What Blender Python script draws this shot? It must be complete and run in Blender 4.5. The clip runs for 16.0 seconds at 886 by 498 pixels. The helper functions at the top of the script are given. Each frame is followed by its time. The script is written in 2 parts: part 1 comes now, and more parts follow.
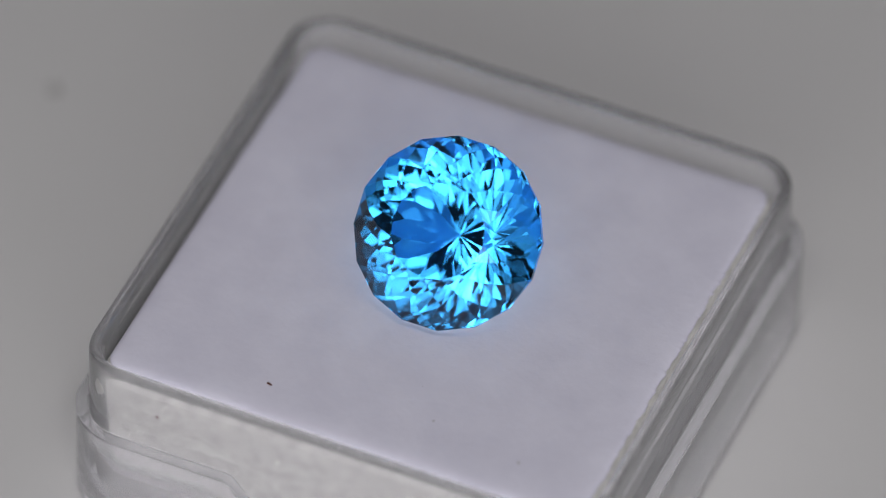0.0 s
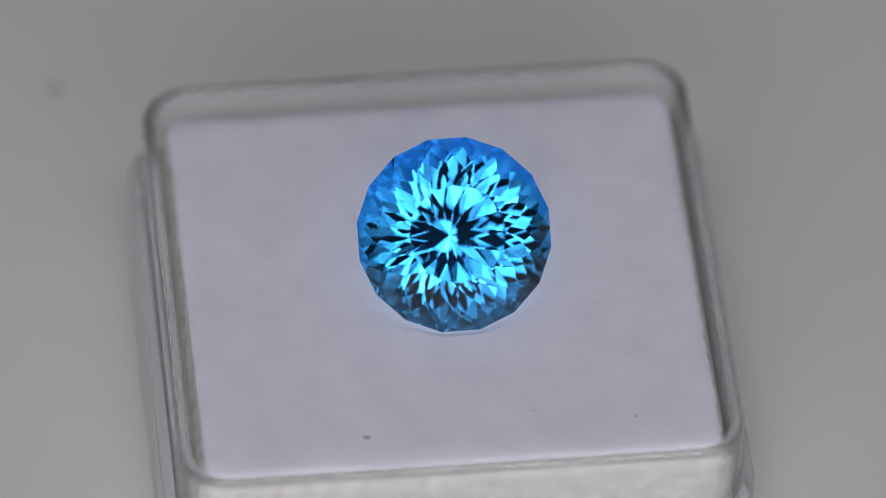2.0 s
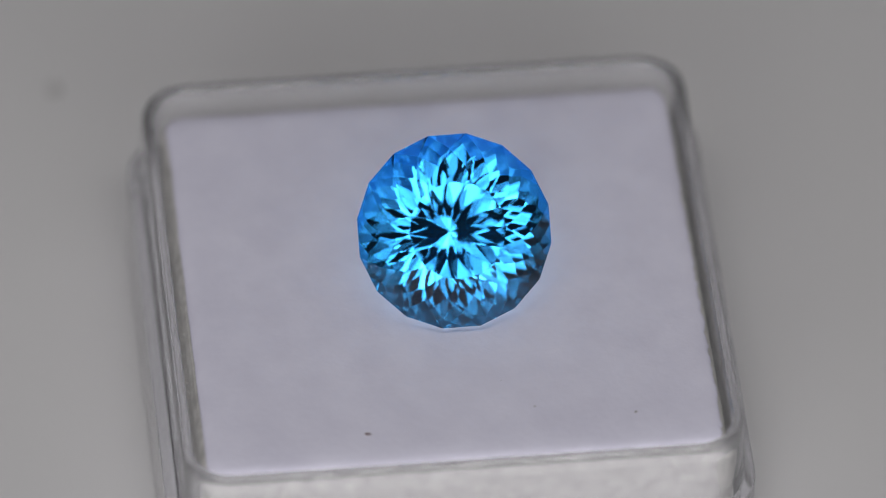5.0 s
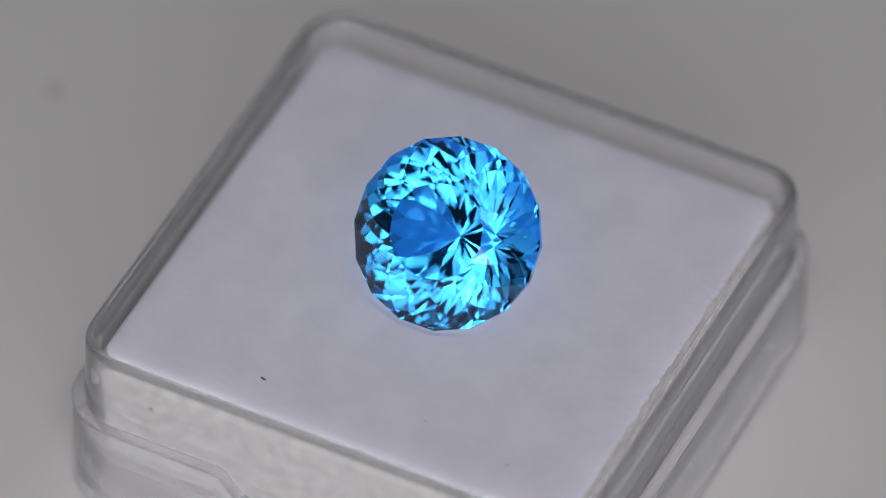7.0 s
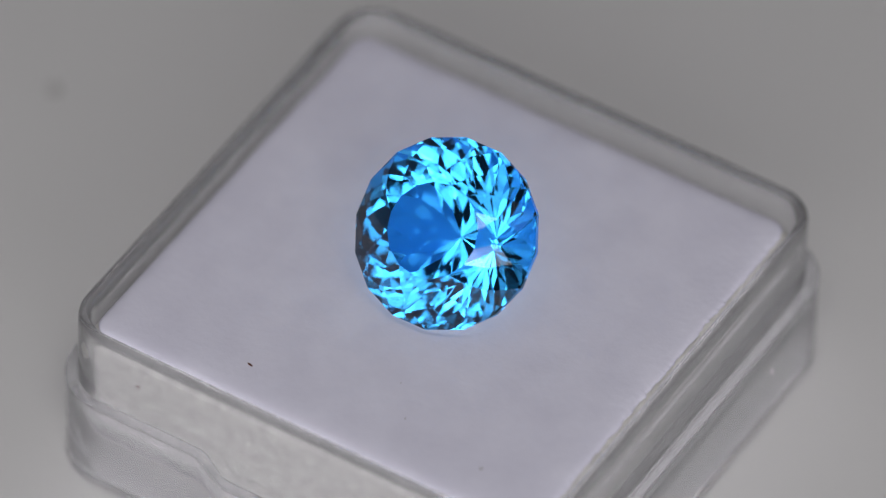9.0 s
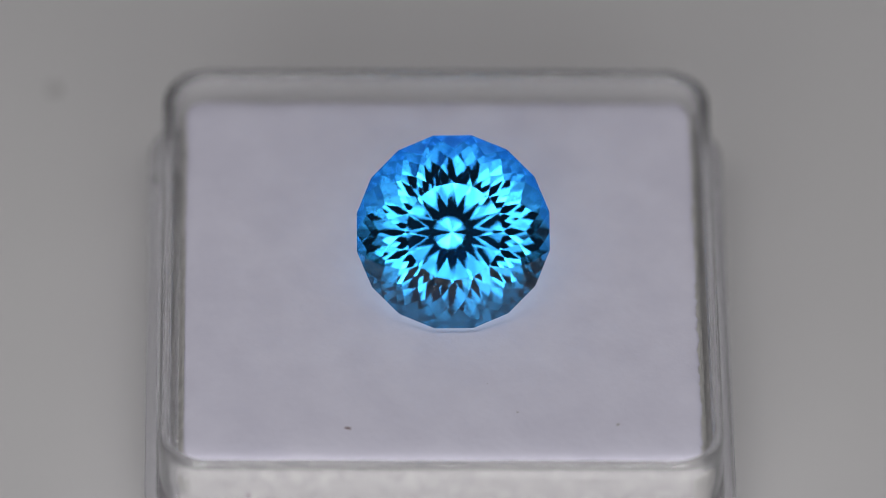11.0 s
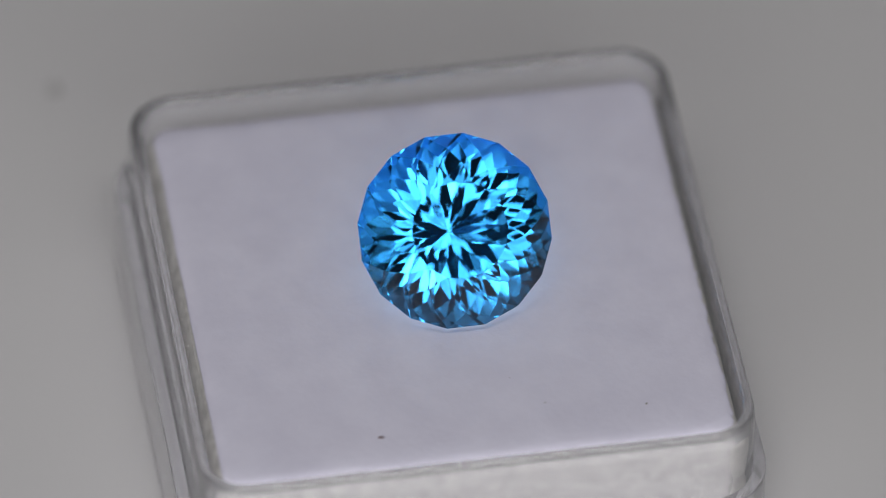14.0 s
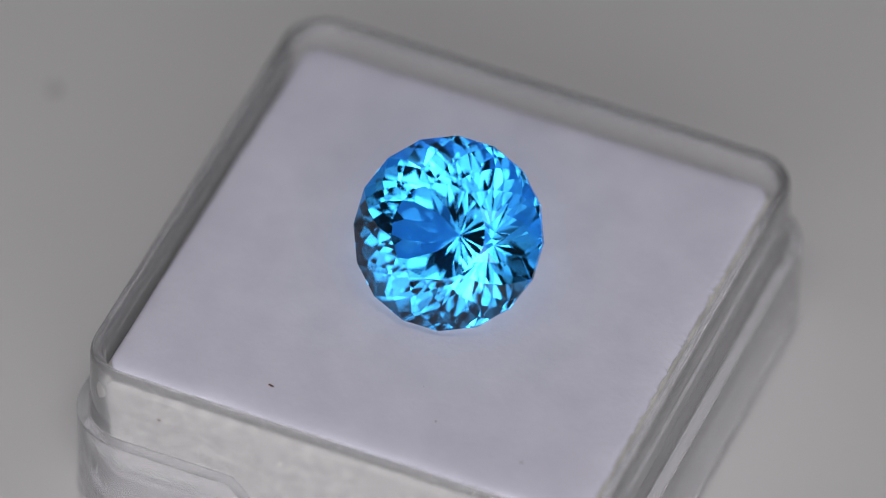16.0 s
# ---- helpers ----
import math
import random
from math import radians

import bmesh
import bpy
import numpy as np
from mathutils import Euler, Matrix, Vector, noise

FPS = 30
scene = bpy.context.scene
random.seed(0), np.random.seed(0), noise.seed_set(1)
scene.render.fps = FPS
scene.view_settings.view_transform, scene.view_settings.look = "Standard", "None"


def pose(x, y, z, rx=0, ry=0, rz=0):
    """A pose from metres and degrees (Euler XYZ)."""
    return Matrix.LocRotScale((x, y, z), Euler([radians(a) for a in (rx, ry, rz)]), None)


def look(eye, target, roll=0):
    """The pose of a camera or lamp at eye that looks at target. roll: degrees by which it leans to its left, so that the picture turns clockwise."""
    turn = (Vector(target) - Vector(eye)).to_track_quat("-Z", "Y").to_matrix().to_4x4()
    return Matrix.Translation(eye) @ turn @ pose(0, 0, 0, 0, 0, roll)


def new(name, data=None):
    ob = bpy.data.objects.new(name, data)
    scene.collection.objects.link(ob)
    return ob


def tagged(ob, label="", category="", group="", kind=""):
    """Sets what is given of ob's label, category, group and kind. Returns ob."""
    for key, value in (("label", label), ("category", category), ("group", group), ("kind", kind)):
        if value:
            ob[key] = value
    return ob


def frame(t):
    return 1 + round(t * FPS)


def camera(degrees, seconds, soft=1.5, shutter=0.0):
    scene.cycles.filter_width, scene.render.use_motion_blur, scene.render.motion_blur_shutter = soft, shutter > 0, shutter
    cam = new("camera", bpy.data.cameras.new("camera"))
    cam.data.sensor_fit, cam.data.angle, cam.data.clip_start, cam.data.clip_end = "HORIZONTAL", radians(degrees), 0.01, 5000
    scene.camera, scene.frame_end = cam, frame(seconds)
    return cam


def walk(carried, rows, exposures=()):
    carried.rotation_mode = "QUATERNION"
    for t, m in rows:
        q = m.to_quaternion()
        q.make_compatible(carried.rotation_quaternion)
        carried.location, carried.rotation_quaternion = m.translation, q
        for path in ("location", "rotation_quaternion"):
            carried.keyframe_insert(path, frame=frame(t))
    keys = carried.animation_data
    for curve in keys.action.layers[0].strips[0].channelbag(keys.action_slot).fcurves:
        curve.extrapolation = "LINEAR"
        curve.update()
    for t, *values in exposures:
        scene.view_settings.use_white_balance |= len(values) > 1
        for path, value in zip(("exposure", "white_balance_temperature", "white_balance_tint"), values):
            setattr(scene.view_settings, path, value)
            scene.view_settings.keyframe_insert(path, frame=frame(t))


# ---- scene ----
MM = 0.001
cam = camera(5.408, 16.0, soft=0.5)
cam.data.dof.use_dof = True
cam.data.dof.focus_distance = 0.5101
cam.data.dof.aperture_fstop = 18.0

# still camera on a stand, looking down on the turntable
EYE, AIM = (0.0, -0.35704, 0.36894), (-0.00015, 0.00083, 0.00081)
walk(cam, [(0.0, look(EYE, AIM, 1.22)), (16.0, look(EYE, AIM, 1.22))])

# turn of the turntable: seconds, degrees about the upright axis through the origin, sideways play of its bearing in mm
TURN = [(0.0, -23.1, 0.04), (0.1, -24.1, 0.04), (0.2, -23.1, 0.04), (0.5, -18.2, 0.0), (1.0, -9.8, -0.13), (1.5, -1.6, -0.16),
        (2.0, 6.7, -0.2), (2.5, 14.7, -0.21), (3.0, 22.8, -0.14), (3.4, 29.5, -0.03), (3.53, 31.1, 0.02), (3.66, 29.3, 0.06),
        (4.0, 23.4, 0.13), (4.2, 20.0, 0.12), (5.0, 7.0, 0.08), (5.75, -5.1, 0.04), (6.5, -17.3, 0.02), (7.0, -25.5, 0.02),
        (7.5, -33.7, 0.01), (8.0, -42.0, 0.01), (8.17, -44.3, 0.01), (8.3, -42.7, 0.02), (8.5, -39.3, 0.02), (9.0, -31.3, 0.02),
        (9.2, -28.0, 0.02), (10.0, -14.8, 0.03), (10.75, -2.6, 0.04), (11.5, 9.3, 0.05), (12.0, 17.6, 0.05), (12.5, 25.8, 0.03),
        (12.66, 28.4, 0.04), (12.79, 29.9, 0.06), (12.92, 28.3, 0.09), (13.0, 26.9, 0.1), (13.5, 18.7, 0.08), (14.0, 10.4, 0.06),
        (14.5, 1.9, 0.03), (15.0, -6.4, 0.03), (15.5, -14.3, 0.02), (16.0, -22.4, 0.03)]

# ---- light ----
world = bpy.data.worlds.new("room")
scene.world = world
world.use_nodes = True
wn = world.node_tree.nodes["Background"]
wn.inputs["Color"].default_value = (0.92, 0.96, 1.0, 1)
wn.inputs["Strength"].default_value = 0.018


def softbox(name, eye, aim, sx, sy, watts, colour):
    """A diffuser panel, brighter in its middle, where the lamp stands behind it."""
    lamp = bpy.data.lights.new(name, "AREA")
    lamp.shape, lamp.size, lamp.size_y, lamp.energy, lamp.color = "RECTANGLE", sx, sy, watts, colour
    lamp.use_nodes = True
    n, l = lamp.node_tree.nodes, lamp.node_tree.links
    where, away, fall = n.new("ShaderNodeNewGeometry"), n.new("ShaderNodeVectorMath"), n.new("ShaderNodeMapRange")
    away.operation, away.inputs[1].default_value = "DISTANCE", (0.5, 0.5, 0.0)
    fall.interpolation_type = "SMOOTHERSTEP"
    for key, value in (("From Min", 0.0), ("From Max", 0.5), ("To Min", 2.0), ("To Max", 0.5)):
        fall.inputs[key].default_value = value
    l.new(where.outputs["Parametric"], away.inputs[0])
    l.new(away.outputs["Value"], fall.inputs["Value"])
    l.new(fall.outputs["Result"], n["Emission"].inputs["Strength"])
    ob = new(name, lamp)
    ob.matrix_world = look(eye, aim)
    return ob


# diffuser panels over and under the lens: clock degrees, angle off the line of sight, distance, sides, watts
LENS, UP, SIDE = Vector((0, -0.695, 0.719)), Vector((0, 0.719, 0.695)), Vector((1, 0, 0))
for name, clock, off, far, wide, high, watts in (
        ("softbox_upper", -35, 20.5, 0.40, 0.17, 0.15, 0.375), ("softbox_upper", 35, 20.5, 0.40, 0.17, 0.15, 0.375),
        ("softbox_lower", -145, 24, 0.40, 0.20, 0.20, 0.355), ("softbox_lower", 145, 24, 0.40, 0.20, 0.20, 0.355),
        # weak unseen side panels, added as fill for the stone's facets
        ("fill_left", -50, 37, 0.40, 0.14, 0.12, 0.02), ("fill_right", 50, 37, 0.40, 0.14, 0.12, 0.02)):
    c, o = radians(clock), radians(off)
    way = LENS * math.cos(o) + (UP * math.cos(c) + SIDE * math.sin(c)) * math.sin(o)
    softbox(name, way * far, (0, 0, 0), wide, high, watts, (1.0, 0.985, 0.985))


# ---- materials ----
def material(name):
    m = bpy.data.materials.new(name)
    m.use_nodes = True
    return m, m.node_tree.nodes, m.node_tree.links, m.node_tree.nodes["Principled BSDF"]


def ramp(nodes, links, fac, stops):
    r = nodes.new("ShaderNodeValToRGB")
    while len(r.color_ramp.elements) < len(stops):
        r.color_ramp.elements.new(0.5)
    for e, (p, c) in zip(r.color_ramp.elements, stops):
        e.position, e.color = p, (*c, 1)
    links.new(fac, r.inputs["Fac"])
    return r.outputs["Color"]


def noise_tex(nodes, links, scale, detail=4.0, rough=0.55):
    co = nodes.new("ShaderNodeTexCoord")
    n = nodes.new("ShaderNodeTexNoise")
    n.inputs["Scale"].default_value, n.inputs["Detail"].default_value, n.inputs["Roughness"].default_value = scale, detail, rough
    links.new(co.outputs["Object"], n.inputs["Vector"])
    return n.outputs["Fac"]


def bump(nodes, links, bsdf, height, strength, distance):
    b = nodes.new("ShaderNodeBump")
    b.inputs["Strength"].default_value, b.inputs["Distance"].default_value = strength, distance
    links.new(height, b.inputs["Height"])
    links.new(b.outputs["Normal"], bsdf.inputs["Normal"])


def solid(name, a, b, scale, rough, relief=0.0, distance=0.0001, metal=0.0):
    m, n, l, p = material(name)
    f = noise_tex(n, l, scale)
    l.new(ramp(n, l, f, [(0.3, a), (0.7, b)]), p.inputs["Base Color"])
    p.inputs["Roughness"].default_value, p.inputs["Metallic"].default_value = rough, metal
    if relief:
        bump(n, l, p, noise_tex(n, l, scale * 6), relief, distance)
    return m


def clear(name, colour, ior, rough, relief=0.0, clarity=1.0):
    m, n, l, p = material(name)
    p.inputs["Base Color"].default_value = (*colour, 1)
    p.inputs["Transmission Weight"].default_value = clarity
    p.inputs["IOR"].default_value, p.inputs["Roughness"].default_value = ior, rough
    if relief:
        bump(n, l, p, noise_tex(n, l, 160.0), relief, 0.0001)
    return m


TABLE = solid("matte_white_board", (0.56, 0.553, 0.56), (0.616, 0.609, 0.616), 9.0, 0.55, 0.05)
FOAM = solid("granular_foam", (0.38, 0.372, 0.362), (0.60, 0.59, 0.573), 1300.0, 0.85, 0.6, 0.0002)
SHEET = solid("lavender_white_sheet", (0.588, 0.575, 0.684), (0.652, 0.639, 0.748), 420.0, 0.9, 0.25, 0.0001)
# the glint of the grains is put into this near-white colour
GLINT_WHITE = solid("glint_white_grain", (0.86, 0.84, 0.80), (0.95, 0.94, 0.92), 700.0, 0.25)
PLASTIC = clear("clear_polystyrene", (0.90, 0.895, 0.92), 1.55, 0.02, 0.03, 0.88)
GEM = clear("blue_stone", (0.042, 0.415, 1.0), 1.66, 0.0)
FIBRE = solid("brown_fibre", (0.07, 0.02, 0.015), (0.12, 0.035, 0.025), 900.0, 0.8)
DUST = solid("grey_dust", (0.14, 0.13, 0.12), (0.22, 0.2, 0.18), 900.0, 0.9)
SENSOR_DUST = solid("sensor_dust_grey", (0.05, 0.05, 0.035), (0.09, 0.09, 0.07), 400.0, 0.6)


# ---- mesh helpers ----
def part(name, bm, mat, parent=None, label="", smooth=False, turn=True):
    me = bpy.data.meshes.new(name)
    if turn:
        bmesh.ops.recalc_face_normals(bm, faces=bm.faces)
    for f in bm.faces:
        f.smooth = smooth
    bm.to_mesh(me)
    bm.free()
    me.materials.append(mat)
    ob = new(name, me)
    if parent:
        ob.parent = parent
    if label:
        ob["label"] = label
    return ob


def outline(hx, hy, r, cx=0.0, cy=0.0, n=8):
    """A rounded rectangle, anticlockwise."""
    pts = []
    for k, (sx, sy) in enumerate(((1, -1), (1, 1), (-1, 1), (-1, -1))):
        for i in range(n + 1):
            a = radians(-90 + 90 * k + 90 * i / n)
            pts.append((cx + sx * (hx - r) + r * math.cos(a), cy + sy * (hy - r) + r * math.sin(a)))
    return pts


def shell(rings, closed_start=True, closed_end=True):
    """Skin a row of rings, each a list of points of one length."""
    bm = bmesh.new()
    vs = [[bm.verts.new(Vector(p) * MM) for p in ring] for ring in rings]
    for a, b in zip(vs, vs[1:]):
        n = len(a)
        for i in range(n):
            bm.faces.new((a[i], a[(i + 1) % n], b[(i + 1) % n], b[i]))
    if closed_start:
        bm.faces.new(vs[0])
    if closed_end:
        bm.faces.new(vs[-1])
    return bm


def ring_at(hx, hy, r, z, cx=0.0, cy=0.0, n=8):
    return [(x, y, z) for x, y in outline(hx, hy, max(r, 0.05), cx, cy, n)]


# ---- large structure ----
FLOOR = -11.0
bm = bmesh.new()
bmesh.ops.create_cube(bm, size=1.0)
bmesh.ops.scale(bm, vec=(1.1, 1.1, 0.025), verts=bm.verts)
bmesh.ops.translate(bm, vec=(0, 0.05, -0.0125), verts=bm.verts)
bmesh.ops.bevel(bm, geom=bm.edges[:], offset=0.003, segments=3, affect="EDGES")
table = part("ground", bm, TABLE)
table.location = (0, 0, FLOOR * MM)
tagged(table, "plain matte off-white photo table surface under the box", "table surface", kind="structure")

# an upright board added out of view behind, to reflect light into the stone
bm = bmesh.new()
bmesh.ops.create_cube(bm, size=1.0)
bmesh.ops.scale(bm, vec=(1.1, 0.012, 0.6), verts=bm.verts)
bmesh.ops.bevel(bm, geom=bm.edges[:], offset=0.003, segments=2, affect="EDGES")
backdrop = part("backdrop", bm, TABLE)
backdrop.location = (0, 0.5, 0.3 + FLOOR * MM)
tagged(backdrop, "plain matte off-white board added out of view to reflect light into the stone", "backdrop", kind="structure")

# ---- the clear box ----
OX, OY = -0.33, 0.55
HALF = 15.24


def make_box():
    box = new("gem_box")
    tagged(box, "open clear plastic gem display box filled with white foam", "box")
    # upper cup: a wall with a rounded rim, open above, with a floor
    rings = []
    for inset, z in ((1.1, -10.08), (0.75, -10.0), (0.70, -9.8), (0.70, -1.0), (0.68, -0.40), (0.62, -0.16), (0.50, -0.04), (0.34, 0.0), (0.18, -0.05), (0.06, -0.17),
                     (0.0, -0.42), (-0.02, -0.9), (-0.1, -9.9), (-0.1, -10.2), (-0.04, -10.31), (0.2, -10.36), (0.6, -10.36)):
        rings.append(ring_at(HALF - inset, HALF - inset, 2.6 - inset, z, OX, OY))
    cup = part("cup", shell(rings), PLASTIC, box, "clear inner cup with a rounded rim", smooth=True)
    # a low rib along two sides of the cup
    for sx in (-1, 1):
        bm = bmesh.new()
        bmesh.ops.create_cube(bm, size=1.0)
        bmesh.ops.scale(bm, vec=(0.16 * MM, 21.5 * MM, 0.22 * MM), verts=bm.verts)
        bmesh.ops.bevel(bm, geom=bm.edges[:], offset=0.05 * MM, segments=2, affect="EDGES")
        bmesh.ops.translate(bm, vec=((OX + sx * (HALF + 0.075)) * MM, OY * MM, -1.45 * MM), verts=bm.verts)
        rib = part("rib", bm, PLASTIC, box)
        rib.visible_shadow = False
    # outer tray: a wall with a thumb notch and a rounded lip, a floor and a rounded foot
    H, R = 16.05, 3.5
    stops = [-12.0, -10.0, -8.0, -6.4, -5.9, -5.6, -5.3, -4.9, -4.6, -4.3, -3.8, -2.0, 0.0, 2.0, 3.8, 4.3, 4.6, 4.9, 5.3, 5.6, 5.9, 6.4, 8.0, 10.0, 12.0]

    def tray_ring(inset, z, notched=False):
        pts = outline(H - inset, H - inset, R - inset, OX, OY, 12) + [(OX + x, OY - H + inset) for x in stops]
        out = []
        for x, y in pts:
            k = min(1.0, max(0.0, (5.7 - abs(x - OX)) / 1.2)) if notched and y < OY - H + 1.0 else 0.0
            out.append((x, y, z - 1.5 * k))
        return out

    lip = [(0.70, -5.1), (0.70, -4.8), (0.69, -4.72), (0.66, -4.7), (0.6, -4.695), (0.35, -4.69), (0.1, -4.695), (0.04, -4.7), (0.01, -4.72), (0.0, -4.8), (0.0, -5.1)]
    rings = [tray_ring(1.6, FLOOR + 0.62), tray_ring(0.85, FLOOR + 0.63), tray_ring(0.71, FLOOR + 0.75)] + [tray_ring(i, z, True) for i, z in lip]
    rings += [tray_ring(i, FLOOR + z) for i, z in ((0.0, 1.0), (0.02, 0.64), (0.06, 0.55), (0.16, 0.51), (1.0, 0.505))]
    tray = part("tray", shell(rings), PLASTIC, box, "clear tray with a thumb notch in its rim", smooth=True)
    # a shadow-casting ring added under the tray for the dark band along its base
    rings = [ring_at(H - i, H - i, R - i, FLOOR + z, OX, OY, 12) for i, z in ((1.1, 0.5), (1.1, 0.0), (0.25, 0.0), (0.05, 0.15), (0.0, 0.35), (0.1, 0.5))]
    bm = shell(rings + rings[:1], False, False)
    bmesh.ops.remove_doubles(bm, verts=bm.verts, dist=0.000001)
    part("foot", bm, PLASTIC, box, "clear ring added at the foot to darken the tray's base", smooth=True)
    cup.visible_shadow = tray.visible_shadow = False
    return box


box = make_box()

SHEET_Z = -0.65
FX, FY, FOX, FOY = 14.3, 14.0, -0.25, 0.16


def dense(hx, hy, r, cx, cy, step=0.07):
    """A rounded rectangle with many points along its sides."""
    pts = outline(hx, hy, r, cx, cy, 10)
    out = []
    for a, b in zip(pts, pts[1:] + pts[:1]):
        k = max(1, int(math.dist(a, b) / step))
        out += [(a[0] + (b[0] - a[0]) * i / k, a[1] + (b[1] - a[1]) * i / k) for i in range(k)]
    return out


def ragged(inset, z, wave, fray):
    """The outline of a hand-cut sheet: wavy, and frayed along one side."""
    out = []
    for x, y in dense(FX, FY, 1.0, FOX, FOY):
        d = Vector((x - FOX, y - FOY)).normalized()
        side = fray if x > FOX + FX - 0.3 else fray * 0.12
        m = wave * noise.noise((x * 0.35, y * 0.35, 3.0)) + side * noise.noise((x * 2.6, y * 2.6, 7.0)) + side * 0.7 * noise.noise((x * 5.3, y * 5.3, 1.0))
        k = 1 - inset / FX
        out.append((FOX + (x - FOX) * k + d.x * m, FOY + (y - FOY) * k + d.y * m, z))
    return out


def make_foam():
    pad = new("foam_pad")
    tagged(pad, "white granular foam block with a lavender-white top sheet inside the box", "foam pad")
    rings = [ragged(i, z, 0.06, 0.012) for i, z in ((1.6, -0.77), (0.95, -0.80), (0.5, -0.93), (0.2, -1.15), (0.04, -1.6), (0.02, -2.2), (0.08, -4.0), (0.02, -7.0), (0.05, -9.9), (0.5, -10.04))]
    part("foam_block", shell(rings), FOAM, pad, "grey-white foam with fine sparkling grain")
    rings = [ragged(i, z, 0.08, f) for i, z, f in ((0.5, -0.93, 0.1), (0.33, -0.95, 0.12), (0.31, -0.92, 0.12), (0.36, -0.87, 0.06), (0.48, -0.80, 0.03), (0.65, -0.74, 0.0), (0.95, -0.69, 0.0), (1.5, -0.655, 0.0), (2.2, -0.65, 0.0))]
    part("face_sheet", shell(rings), SHEET, pad, "smooth lavender-white sheet with frayed edges", smooth=True)
    # grains on the sides of the block, seen through the wall, sparkle put into white
    rnd = random.Random(5)
    verts, faces = [], []
    for i in range(3600):
        u, z = rnd.uniform(-13.2, 13.2), -1.5 - 8.4 * rnd.random() ** 0.8
        x, y = [(FOX + u, FOY - FY), (FOX + FX, FOY + u), (FOX - FX, FOY + u)][rnd.choice((0, 0, 0, 1, 1, 2))]
        c, q = Vector((x, y, z)), rnd.choice((0.012, 0.015, 0.018, 0.02, 0.024, 0.03, 0.042))
        k = len(verts)
        for _ in range(4):
            verts.append((c + Vector((rnd.gauss(0, 1), rnd.gauss(0, 1), rnd.gauss(0, 1.2))) * q) * MM)
        faces += [(k, k + 1, k + 2), (k, k + 2, k + 3), (k, k + 3, k + 1), (k + 1, k + 3, k + 2)]
    me = bpy.data.meshes.new("grain")
    me.from_pydata(verts, [], faces)
    me.materials.append(GLINT_WHITE)
    grain = new("grain", me)
    grain.parent = pad
    tagged(grain, "tiny grains, their sparkle put into white", kind="stuff")
    return pad


foam = make_foam()


# ---- the stone ----
def stone_rings(r0, z0, r1, z1, radii):
    """Rings of sixteen corners, turned by half a step each, so that the facets between them are flat kites."""
    c = math.cos(math.pi / 16)
    rows = [(r0, z0), (r1, z1)]
    for r in radii:
        (ra, za), (rb, zb) = rows[-2:]
        rows.append((r, za + (zb - za) / (rb * c - ra) * (r - ra)))
    return rows


def make_stone():
    R = 5.35
    bm = bmesh.new()

    def put(rows):
        out = []
        for k, (r, z) in enumerate(rows):
            if r < 0.01:
                out.append([bm.verts.new(Vector((0, 0, z)) * MM)])
            else:
                out.append([bm.verts.new(Vector((r * math.cos((i + 0.5 * (k % 2)) * math.pi / 8),
                                                 r * math.sin((i + 0.5 * (k % 2)) * math.pi / 8), z)) * MM) for i in range(16)])
        return out

    crown = put(stone_rings(R, 0.15, 4.5, 0.91, (3.6, 2.65)))
    pav = put(stone_rings(R, -0.2, 4.9, -0.906, (4.05, 2.85, 1.42, 0.0)))
    bm.faces.new(crown[-1])
    for i in range(16):
        j = (i + 1) % 16
        bm.faces.new((crown[0][i], crown[0][j], pav[0][j], pav[0][i]))
        for rows in (crown, pav):
            bm.faces.new((rows[0][i], rows[0][j], rows[1][i]))
            for k in range(len(rows) - 2):
                a, b, c = rows[k], rows[k + 1], rows[k + 2]
                if k % 2 == 0:
                    s0, s1, e = b[i - 1], b[i], c[i % len(c)]
                    t = a[i]
                else:
                    t, s0, s1, e = a[i], b[i], b[j], c[i % len(c)]
                bm.faces.new((t, s1, e, s0))
        # last triangles against the table
        a, b = crown[-2], crown[-1]
        k = len(crown) - 2
        if k % 2 == 0:
            bm.faces.new((a[i], b[i], b[i - 1]))
        else:
            bm.faces.new((a[i], b[j], b[i]))
    bmesh.ops.recalc_face_normals(bm, faces=bm.faces)
    turned = pose(0, 0, 0, 0, 0, 0.8) @ pose(0, 0, 0, STONE_TILT, 0, 0) @ pose(0, 0, 0, 0, 0, STONE_SPIN)
    low = min((turned @ v.co).z for v in bm.verts)
    bm.faces.ensure_lookup_table()
    kinds = []
    for f in bm.faces:
        z = f.calc_center_median().z / MM
        kinds.append("table_facet" if len(f.verts) == 16 else "girdle" if abs(z) < 0.19 and len(f.verts) == 4 and abs(f.normal.z) < 0.05
                     else "crown" if z > 0 else "pavilion")
    bmesh.ops.transform(bm, matrix=Matrix.Translation((STONE_X * MM, STONE_Y * MM, (SHEET_Z - 0.004) * MM - low)) @ turned, verts=bm.verts)
    ob = new("gemstone")
    tagged(ob, "round faceted bright blue gemstone lying tilted on the white foam", "gemstone")
    for kind in ("table_facet", "crown", "girdle", "pavilion"):
        piece = bm.copy()
        piece.faces.ensure_lookup_table()
        bmesh.ops.delete(piece, geom=[f for f, k in zip(piece.faces, kinds) if k != kind], context="FACES")
        side = part(kind, piece, GEM, ob, turn=False)
        side.visible_shadow = kind in ("girdle", "table_facet")
    bm.free()
    return ob


STONE_TILT, STONE_SPIN, STONE_X, STONE_Y = 43.9, 11.25, 0.37, -0.56
stone = make_stone()


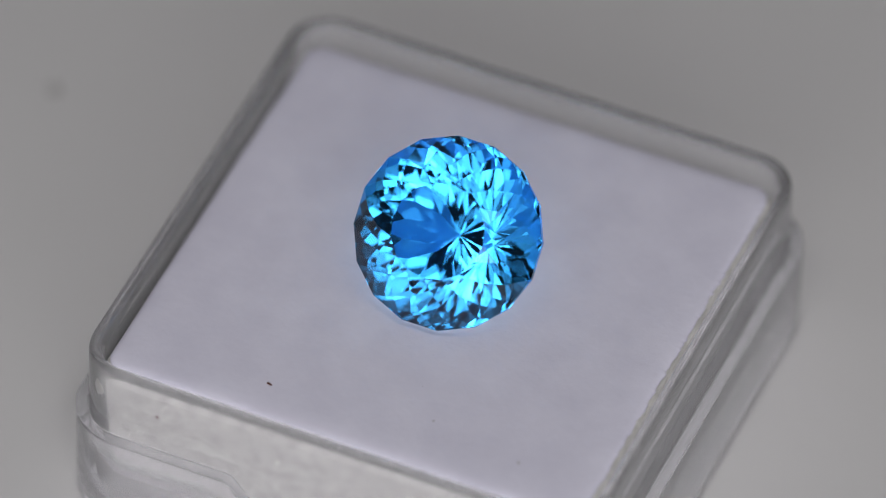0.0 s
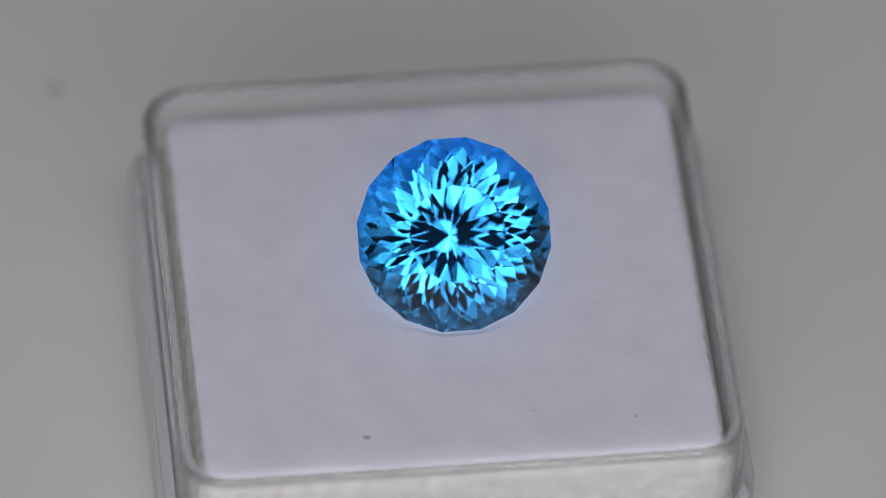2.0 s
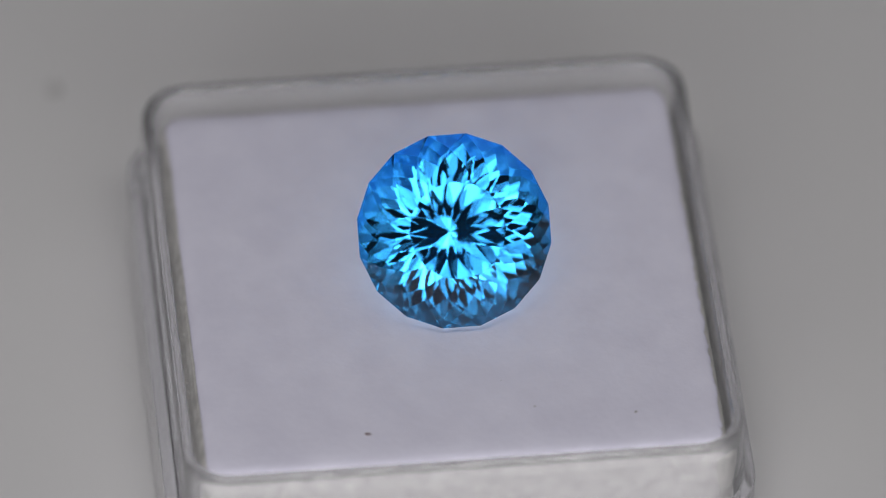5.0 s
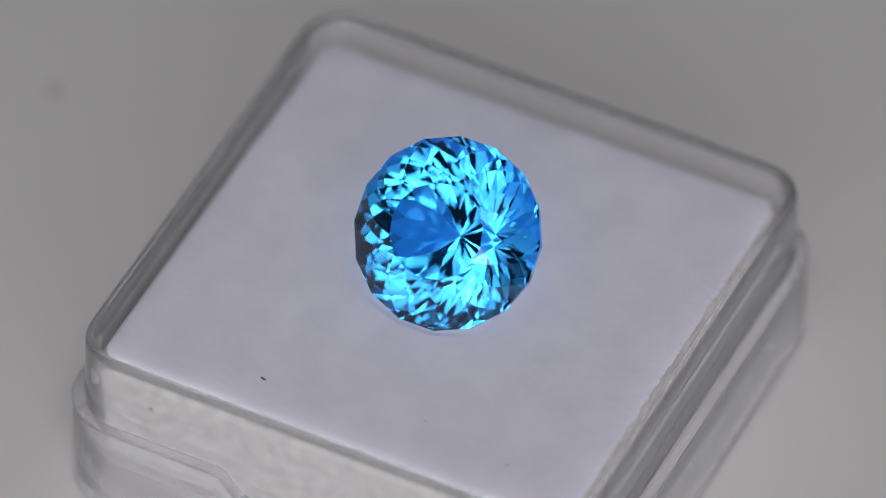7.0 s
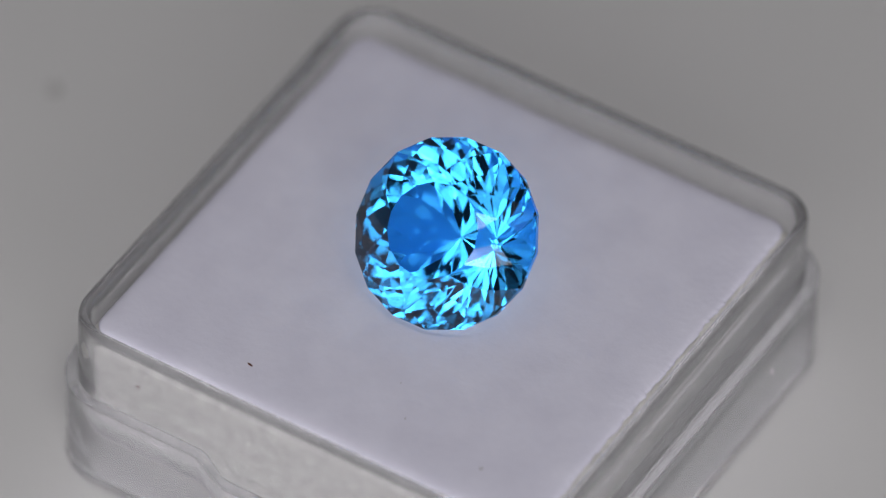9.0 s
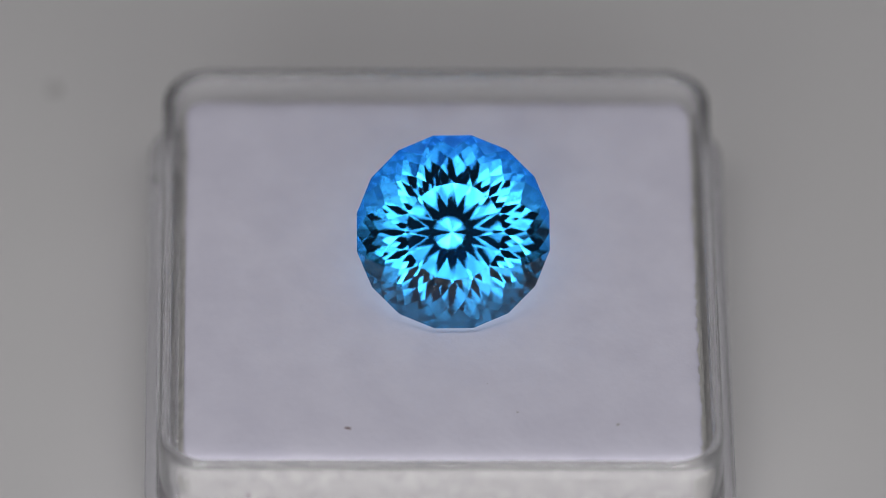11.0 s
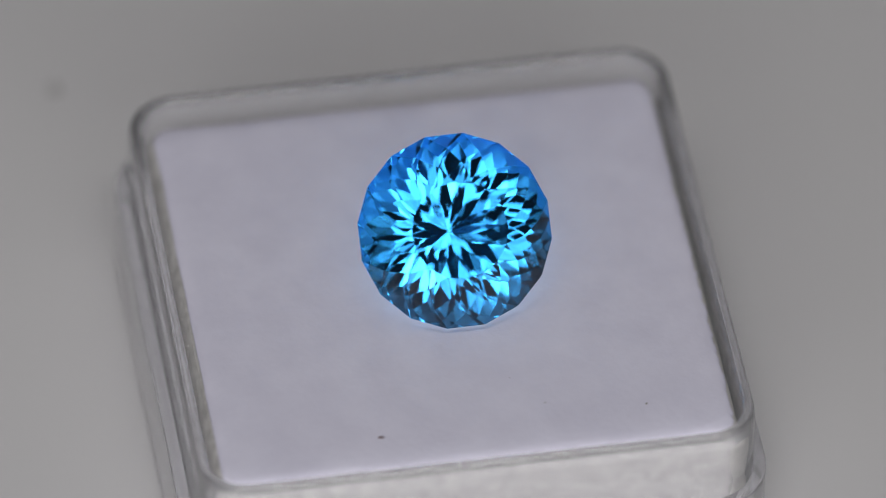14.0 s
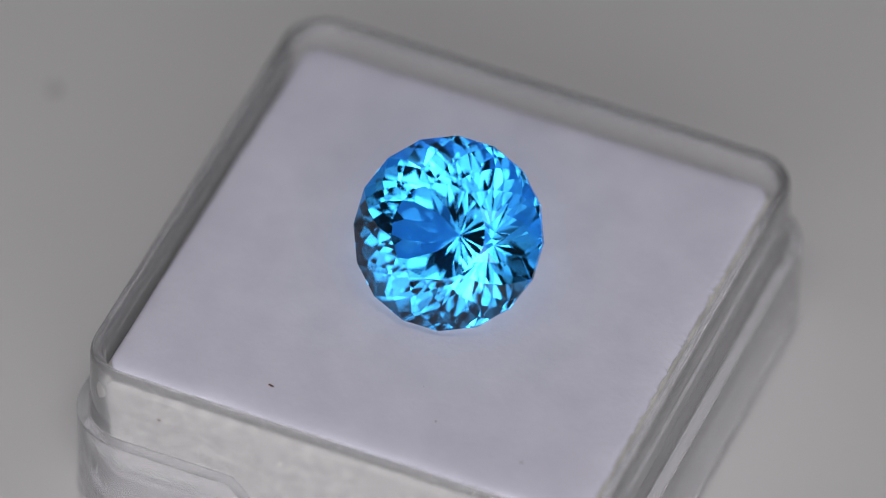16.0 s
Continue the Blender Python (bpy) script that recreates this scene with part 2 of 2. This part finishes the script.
# ---- specks of dust ----
def speck(name, label, category, at, size, turn, mat, seed, group=""):
    """A small crumb or bit of fibre, uneven, with its long axis turned about the normal of what it lies on."""
    rnd = random.Random(seed)
    bm = bmesh.new()
    bmesh.ops.create_icosphere(bm, subdivisions=2, radius=1.0)
    for v in bm.verts:
        v.co *= rnd.uniform(0.75, 1.15)
        v.co = Vector((v.co.x * size[0], v.co.y * size[1], v.co.z * size[2])) * MM
    bmesh.ops.transform(bm, matrix=Matrix.Translation(Vector(at) * MM) @ turn, verts=bm.verts)
    return tagged(part(name, bm, mat), label, category, group)


FRONT_Y = FOY - FY
specks = [
    speck("fibre", "short dark brown fibre lying on the white sheet", "fibre", (-5.4, -11.3, SHEET_Z + 0.03), (0.20, 0.075, 0.03), pose(0, 0, 0, 0, 0, -12), FIBRE, 1),
    speck("dust_or_spark", "tiny grey dust speck on the white sheet", "dust", (9.2, -11.0, SHEET_Z + 0.02), (0.09, 0.065, 0.02), pose(0, 0, 0, 0, 0, 20), DUST, 2, "dust specks on the sheet"),
    speck("dust_or_spark", "tiny grey dust speck on the white sheet", "dust", (3.8, -10.1, SHEET_Z + 0.02), (0.05, 0.04, 0.02), pose(0, 0, 0), DUST, 3, "dust specks on the sheet"),
    speck("dust_or_spark", "tiny grey dust speck on the white sheet", "dust", (2.2, -8.0, SHEET_Z + 0.02), (0.03, 0.02, 0.02), pose(0, 0, 0), DUST, 4, "dust specks on the sheet"),
    speck("crumb", "dark brown crumb against the side of the foam", "crumb", (-10.7, FRONT_Y - 0.09, -2.75), (0.12, 0.05, 0.09), pose(0, 0, 0, 0, 25, 0), FIBRE, 5, "crumbs by the foam"),
    speck("crumb", "dark brown crumb against the side of the foam", "crumb", (11.5, FRONT_Y - 0.09, -2.1), (0.05, 0.04, 0.05), pose(0, 0, 0), FIBRE, 6, "crumbs by the foam"),
    speck("glitter_grain", "grain against the side of the foam, its glint put into white", "grain", (-3.5, FRONT_Y - 0.09, -3.1), (0.10, 0.04, 0.22), pose(0, 0, 0, 0, 25, 0), GLINT_WHITE, 7, "bright grains by the foam"),
    speck("glitter_grain", "grain against the side of the foam, its glint put into white", "grain", (11.9, FRONT_Y - 0.09, -2.5), (0.09, 0.04, 0.09), pose(0, 0, 0), GLINT_WHITE, 8, "bright grains by the foam"),
    speck("glitter_grain", "grain against the side of the foam, its glint put into white", "grain", (FOX + FX + 0.08, 1.9, -5.9), (0.04, 0.07, 0.09), pose(0, 0, 0), GLINT_WHITE, 9, "bright grains by the foam"),
    speck("glitter_grain", "grain against the side of the foam, its glint put into white", "grain", (FOX + FX + 0.08, -4.0, -2.8), (0.04, 0.10, 0.07), pose(0, 0, 0), GLINT_WHITE, 10, "bright grains by the foam"),
    speck("glitter_grain", "grain against the side of the foam, its glint put into white", "grain", (FOX + FX + 0.08, 4.8, -6.4), (0.04, 0.06, 0.06), pose(0, 0, 0), GLINT_WHITE, 11, "bright grains by the foam"),
    # the spark on the tray wall, put into a white speck
    speck("dust_or_spark", "pale speck clinging to the clear tray wall, its spark put into white", "dust", (OX + HALF + 0.98, 8.8, -6.7), (0.04, 0.09, 0.10), pose(0, 0, 0), GLINT_WHITE, 12),
]

# a faint ring mark on the table, standing in for camera sensor dust
bm = bmesh.new()
for r0, r1, n in ((0.0, 0.09, 20), (0.32, 0.38, 28)):
    ring = [[bm.verts.new((r * math.cos(k * math.tau / n) * MM, r * 1.38 * math.sin(k * math.tau / n) * MM, h)) for k in range(n)] for r, h in ((max(r0, 0.01), 0.00002), (r1, 0.00001))]
    for k in range(n):
        bm.faces.new((ring[0][k], ring[0][(k + 1) % n], ring[1][(k + 1) % n], ring[1][k]))
mark = part("spot", bm, SENSOR_DUST)
mark.location = (-22.67 * MM, 24.44 * MM, FLOOR * MM)
tagged(mark, "small faint ring of camera sensor dust, laid on the table", "spot")


def motions():
    rows = [(t, pose(0, play * MM, 0, 0, 0, a)) for t, a, play in TURN]
    for thing in (box, foam, stone, *specks):
        walk(thing, rows)


motions()
